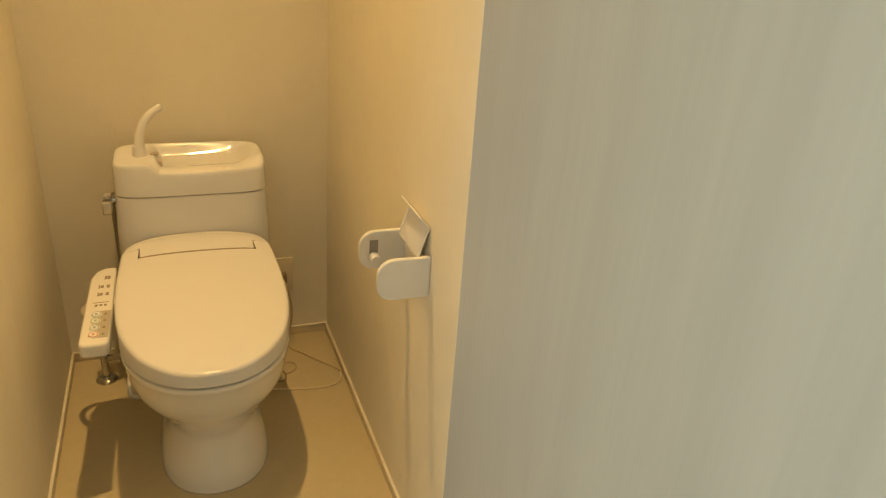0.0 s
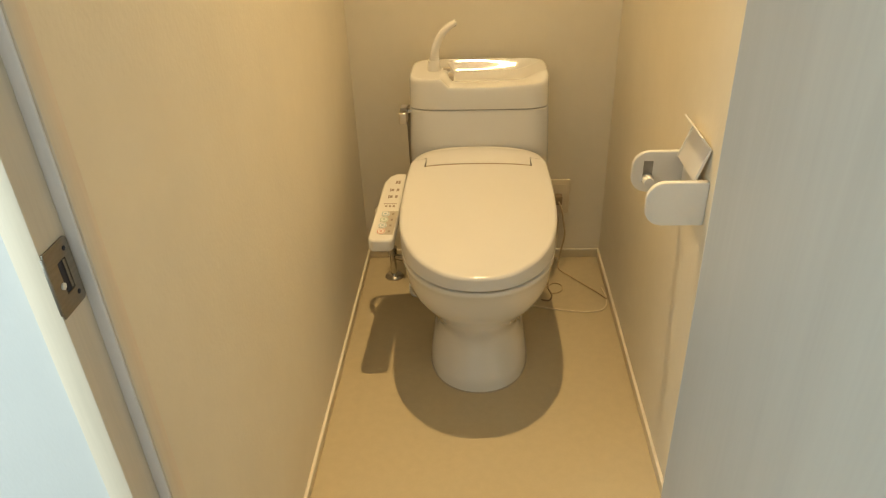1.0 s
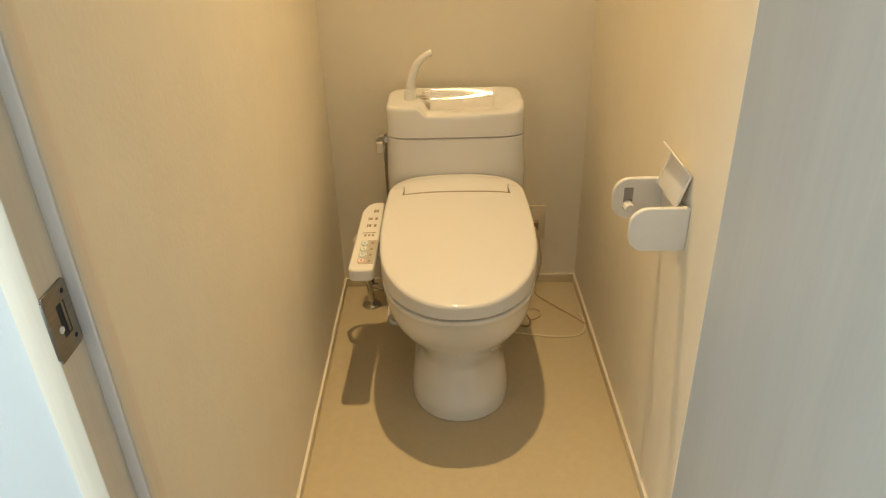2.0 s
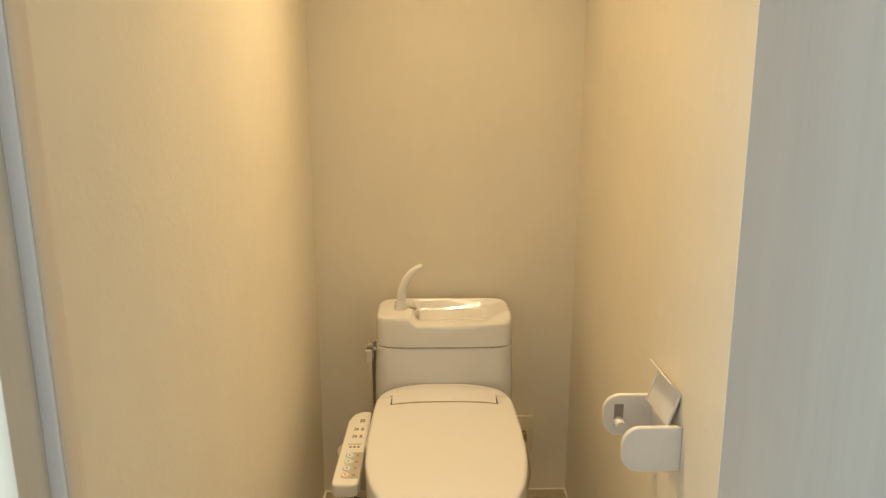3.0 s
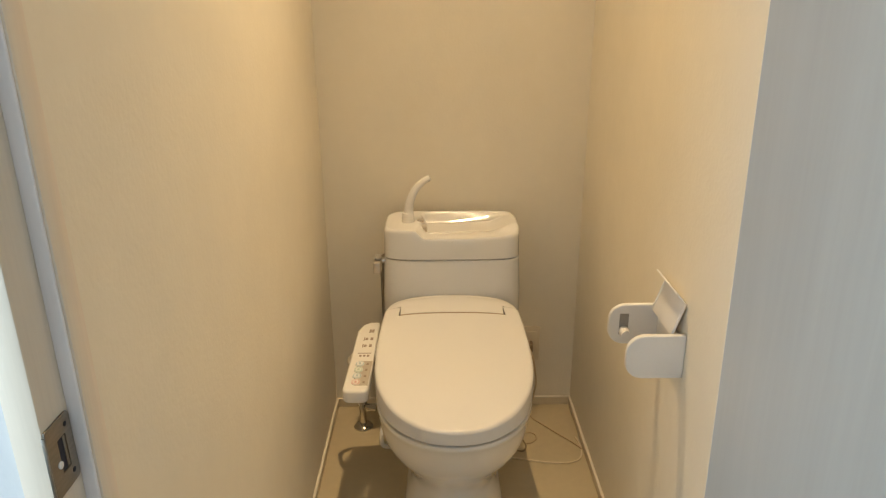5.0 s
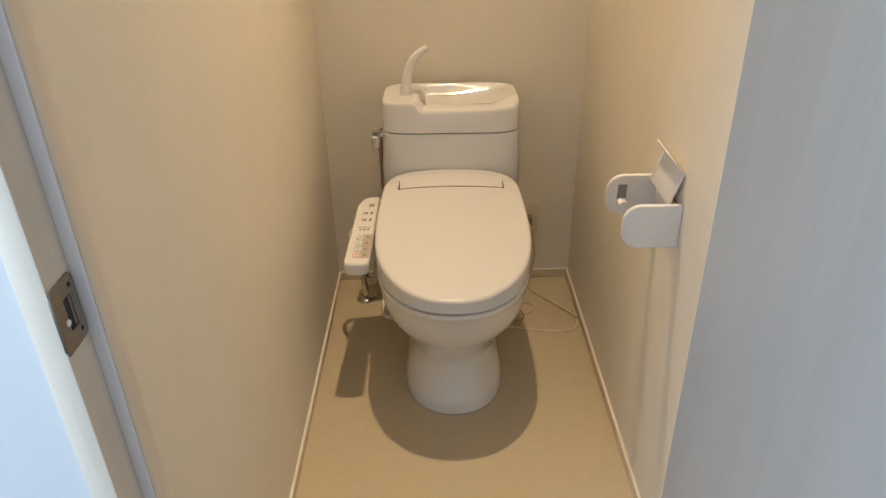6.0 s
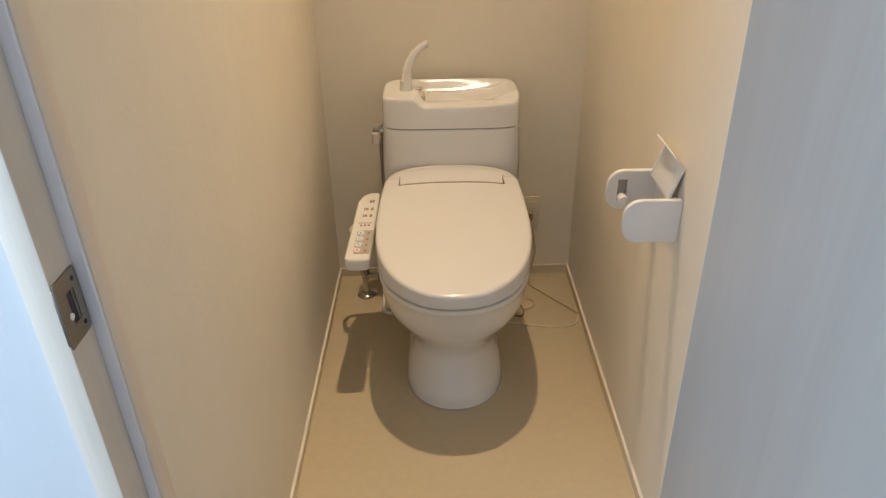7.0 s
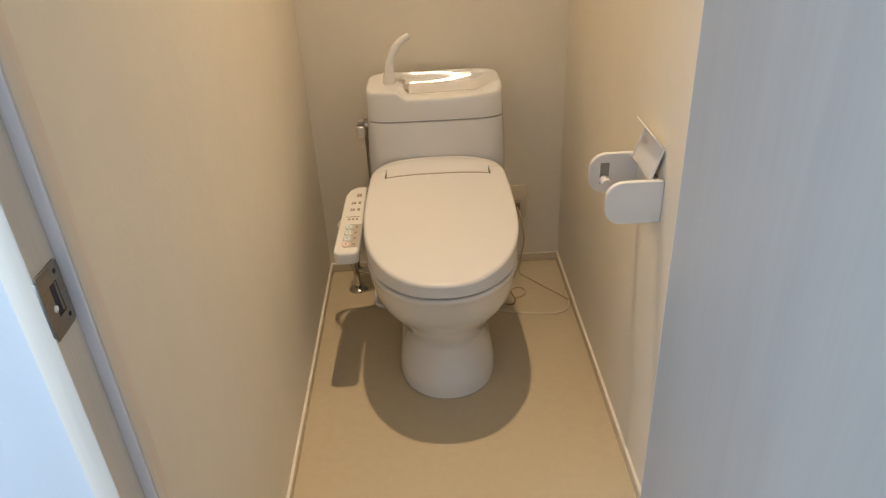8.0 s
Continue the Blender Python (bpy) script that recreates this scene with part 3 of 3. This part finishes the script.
# ---- water valve, hoses, outlet and cords ----
def stop_valve():
    x, y = -0.290, -0.122
    v = root("stop_valve", (x, y, 0), "chrome water stop valve standing on the floor", "valve")
    part("flange", lathe([(0.030, 0.0), (0.030, 0.003), (0.024, 0.009), (0.013, 0.013)], x, y), CHROME, v)
    part("pipe", lathe([(0.0105, 0.010), (0.0105, 0.085), (0.015, 0.087), (0.015, 0.112), (0.010, 0.116)], x, y), CHROME, v)
    part("handle", tube([(x + 0.010, y - 0.004, 0.078), (x + 0.046, y - 0.014, 0.078)], (0.009, 0.0135), 14, 2), CHROME, v)
    part("supply_pipe", tube([(x, y, 0.114), (x + 0.002, y + 0.012, 0.20), (x + 0.040, y + 0.03, 0.27), (x + 0.074, y + 0.030, 0.34), (x + 0.076, y + 0.030, 0.42),
                              (x + 0.076, y + 0.030, 0.555), (x + 0.090, y + 0.030, 0.57)], 0.006, 10), STEEL, v, "dull grey supply pipe")
    return v


stop_valve()
thing("drain_hose", tube([(-0.222, -0.165, 0.045), (-0.226, -0.200, 0.025), (-0.221, -0.232, 0.009), (-0.196, -0.243, 0.008), (-0.155, -0.235, 0.009),
                          (-0.12, -0.20, 0.02)], 0.0066, 12), WHITE, "white flexible hose resting on the floor", "hose")
part("supply_hose", tube([(-0.235, -0.395, 0.378), (-0.264, -0.372, 0.350), (-0.291, -0.330, 0.340), (-0.297, -0.298, 0.340), (-0.280, -0.276, 0.342),
                          (-0.240, -0.270, 0.345), (-0.190, -0.266, 0.360)], 0.0065, 12), PANELGREY, toilet, "grey flexible supply hose")


def outlet():
    o = root("wall_outlet", (0.247, 0, 0.17), "cream wall socket with a plug in it", "outlet")
    part("plate", rounded_box(0.209, 0.279, -0.008, 0, 0.170, 0.290, 0.003), OUTLETCREAM, o)
    part("insert", rounded_box(0.219, 0.269, -0.0088, -0.0075, 0.186, 0.274, 0.001), OUTLETCREAM, o)
    part("plug", rounded_box(0.231, 0.255, -0.036, -0.010, 0.212, 0.244, 0.005, 3), DARKCABLE, o, "dark plug")
    return o


outlet()
thing("power_cord", tube([(0.243, -0.034, 0.226), (0.252, -0.056, 0.205), (0.259, -0.062, 0.165), (0.265, -0.060, 0.12), (0.258, -0.062, 0.07), (0.249, -0.070, 0.02),
                          (0.252, -0.088, 0.0036), (0.284, -0.130, 0.0036), (0.320, -0.176, 0.0036), (0.352, -0.214, 0.0036), (0.371, -0.240, 0.0036), (0.379, -0.262, 0.009)],
                         0.0028, 8), BROWNCABLE, "brown power cord hanging from the socket to the floor", "cord")
thing("earth_wire", tube([(0.240, -0.010, 0.196), (0.243, -0.040, 0.16), (0.237, -0.062, 0.10), (0.226, -0.09, 0.03), (0.214, -0.13, 0.0028), (0.206, -0.19, 0.0028),
                          (0.214, -0.235, 0.0028), (0.203, -0.262, 0.0028), (0.180, -0.258, 0.0028)],
                         0.0026, 8), DARKCABLE, "thin brown earth wire hanging from the socket", "cord")
thing("floor_wire", tube([(0.372, -0.196, 0.0030), (0.377, -0.222, 0.0030), (0.379, -0.250, 0.0030), (0.372, -0.290, 0.0030), (0.352, -0.314, 0.0030),
                          (0.305, -0.322, 0.0030), (0.235, -0.312, 0.0030), (0.150, -0.290, 0.0030)], 0.0026, 8), CABLE,
      "beige thin wire curving over the floor by the skirting", "cord")
thing("wire_loop", tube([(0.200, -0.19, 0.003), (0.225, -0.168, 0.003), (0.248, -0.178, 0.003), (0.250, -0.203, 0.003), (0.232, -0.222, 0.003), (0.214, -0.226, 0.003)],
                        0.0022, 8), BROWNCABLE, "small brown loop of wire on the floor", "cord")


# ---- paper holder ----
def paper_holder():
    h = root("paper_holder", (HALF, -0.852, 0.638), "empty white toilet paper holder with its cover flipped up", "paper holder")

    def cheek(y0, y1):
        z0, z1, x0, x1, r = 0.638, 0.7236, 0.2845, HALF, 0.033
        o = [(x1, z0), (x1, z1)]
        o += [(x0 + r - r * math.sin(a), z1 - r + r * math.cos(a)) for a in [math.pi / 2 * k / 8 for k in range(9)]]
        o += [(x0 + r - r * math.cos(a), z0 + r - r * math.sin(a)) for a in [math.pi / 2 * k / 8 for k in range(9)]]
        bm = loft([[(x, y0, z) for x, z in o], [(x, y1, z) for x, z in o]])
        soften(bm, 0.0028, 3, 50)
        return bm

    part("near_cheek", cheek(-0.925, -0.914), WHITE, h)
    far = part("far_cheek", cheek(-0.790, -0.779), WHITE, h)
    part("slot", rounded_box(0.3060, 0.3240, -0.7905, -0.7895, 0.660, 0.7045, 0.0003, 1), GREY, far, "grey slot")
    part("roll_peg", tube([(0.3155, -0.788, 0.668), (0.3155, -0.811, 0.668)], (0.0105, 0.0088), 16, 2), WHITE, far)
    part("back_plate", rounded_box(0.380, HALF, -0.914, -0.790, 0.645, 0.711, 0.002), WHITE, h)
    sec = [(0.3665, 0.7150), (0.3865, 0.776), (0.3670, 0.7975)]
    t = 0.003
    o = [(x, z) for x, z in sec] + [(sec[2][0] + t * 0.7, sec[2][1] + t * 0.8), (sec[1][0] + t * 0.85, sec[1][1] + 0.0005), (sec[0][0] + t, sec[0][1] - t * 0.4)]
    bm = loft([[(x, -0.909, z) for x, z in o], [(x, -0.793, z) for x, z in o]])
    soften(bm, 0.0008, 2, 50)
    part("cover", bm, WHITE, h, "hinged cover standing open against the wall")
    for y0, y1 in ((-0.9092, -0.9062), (-0.7958, -0.7928)):
        o = [(0.3640, 0.7150), (0.3690, 0.7150), (0.3880, 0.7755), (0.3840, 0.7765)]
        bm = loft([[(x, y0, z) for x, z in o], [(x, y1, z) for x, z in o]])
        soften(bm, 0.0006, 1, 50)
        part("cover_rim", bm, WHITE, h)
    return h


paper_holder()
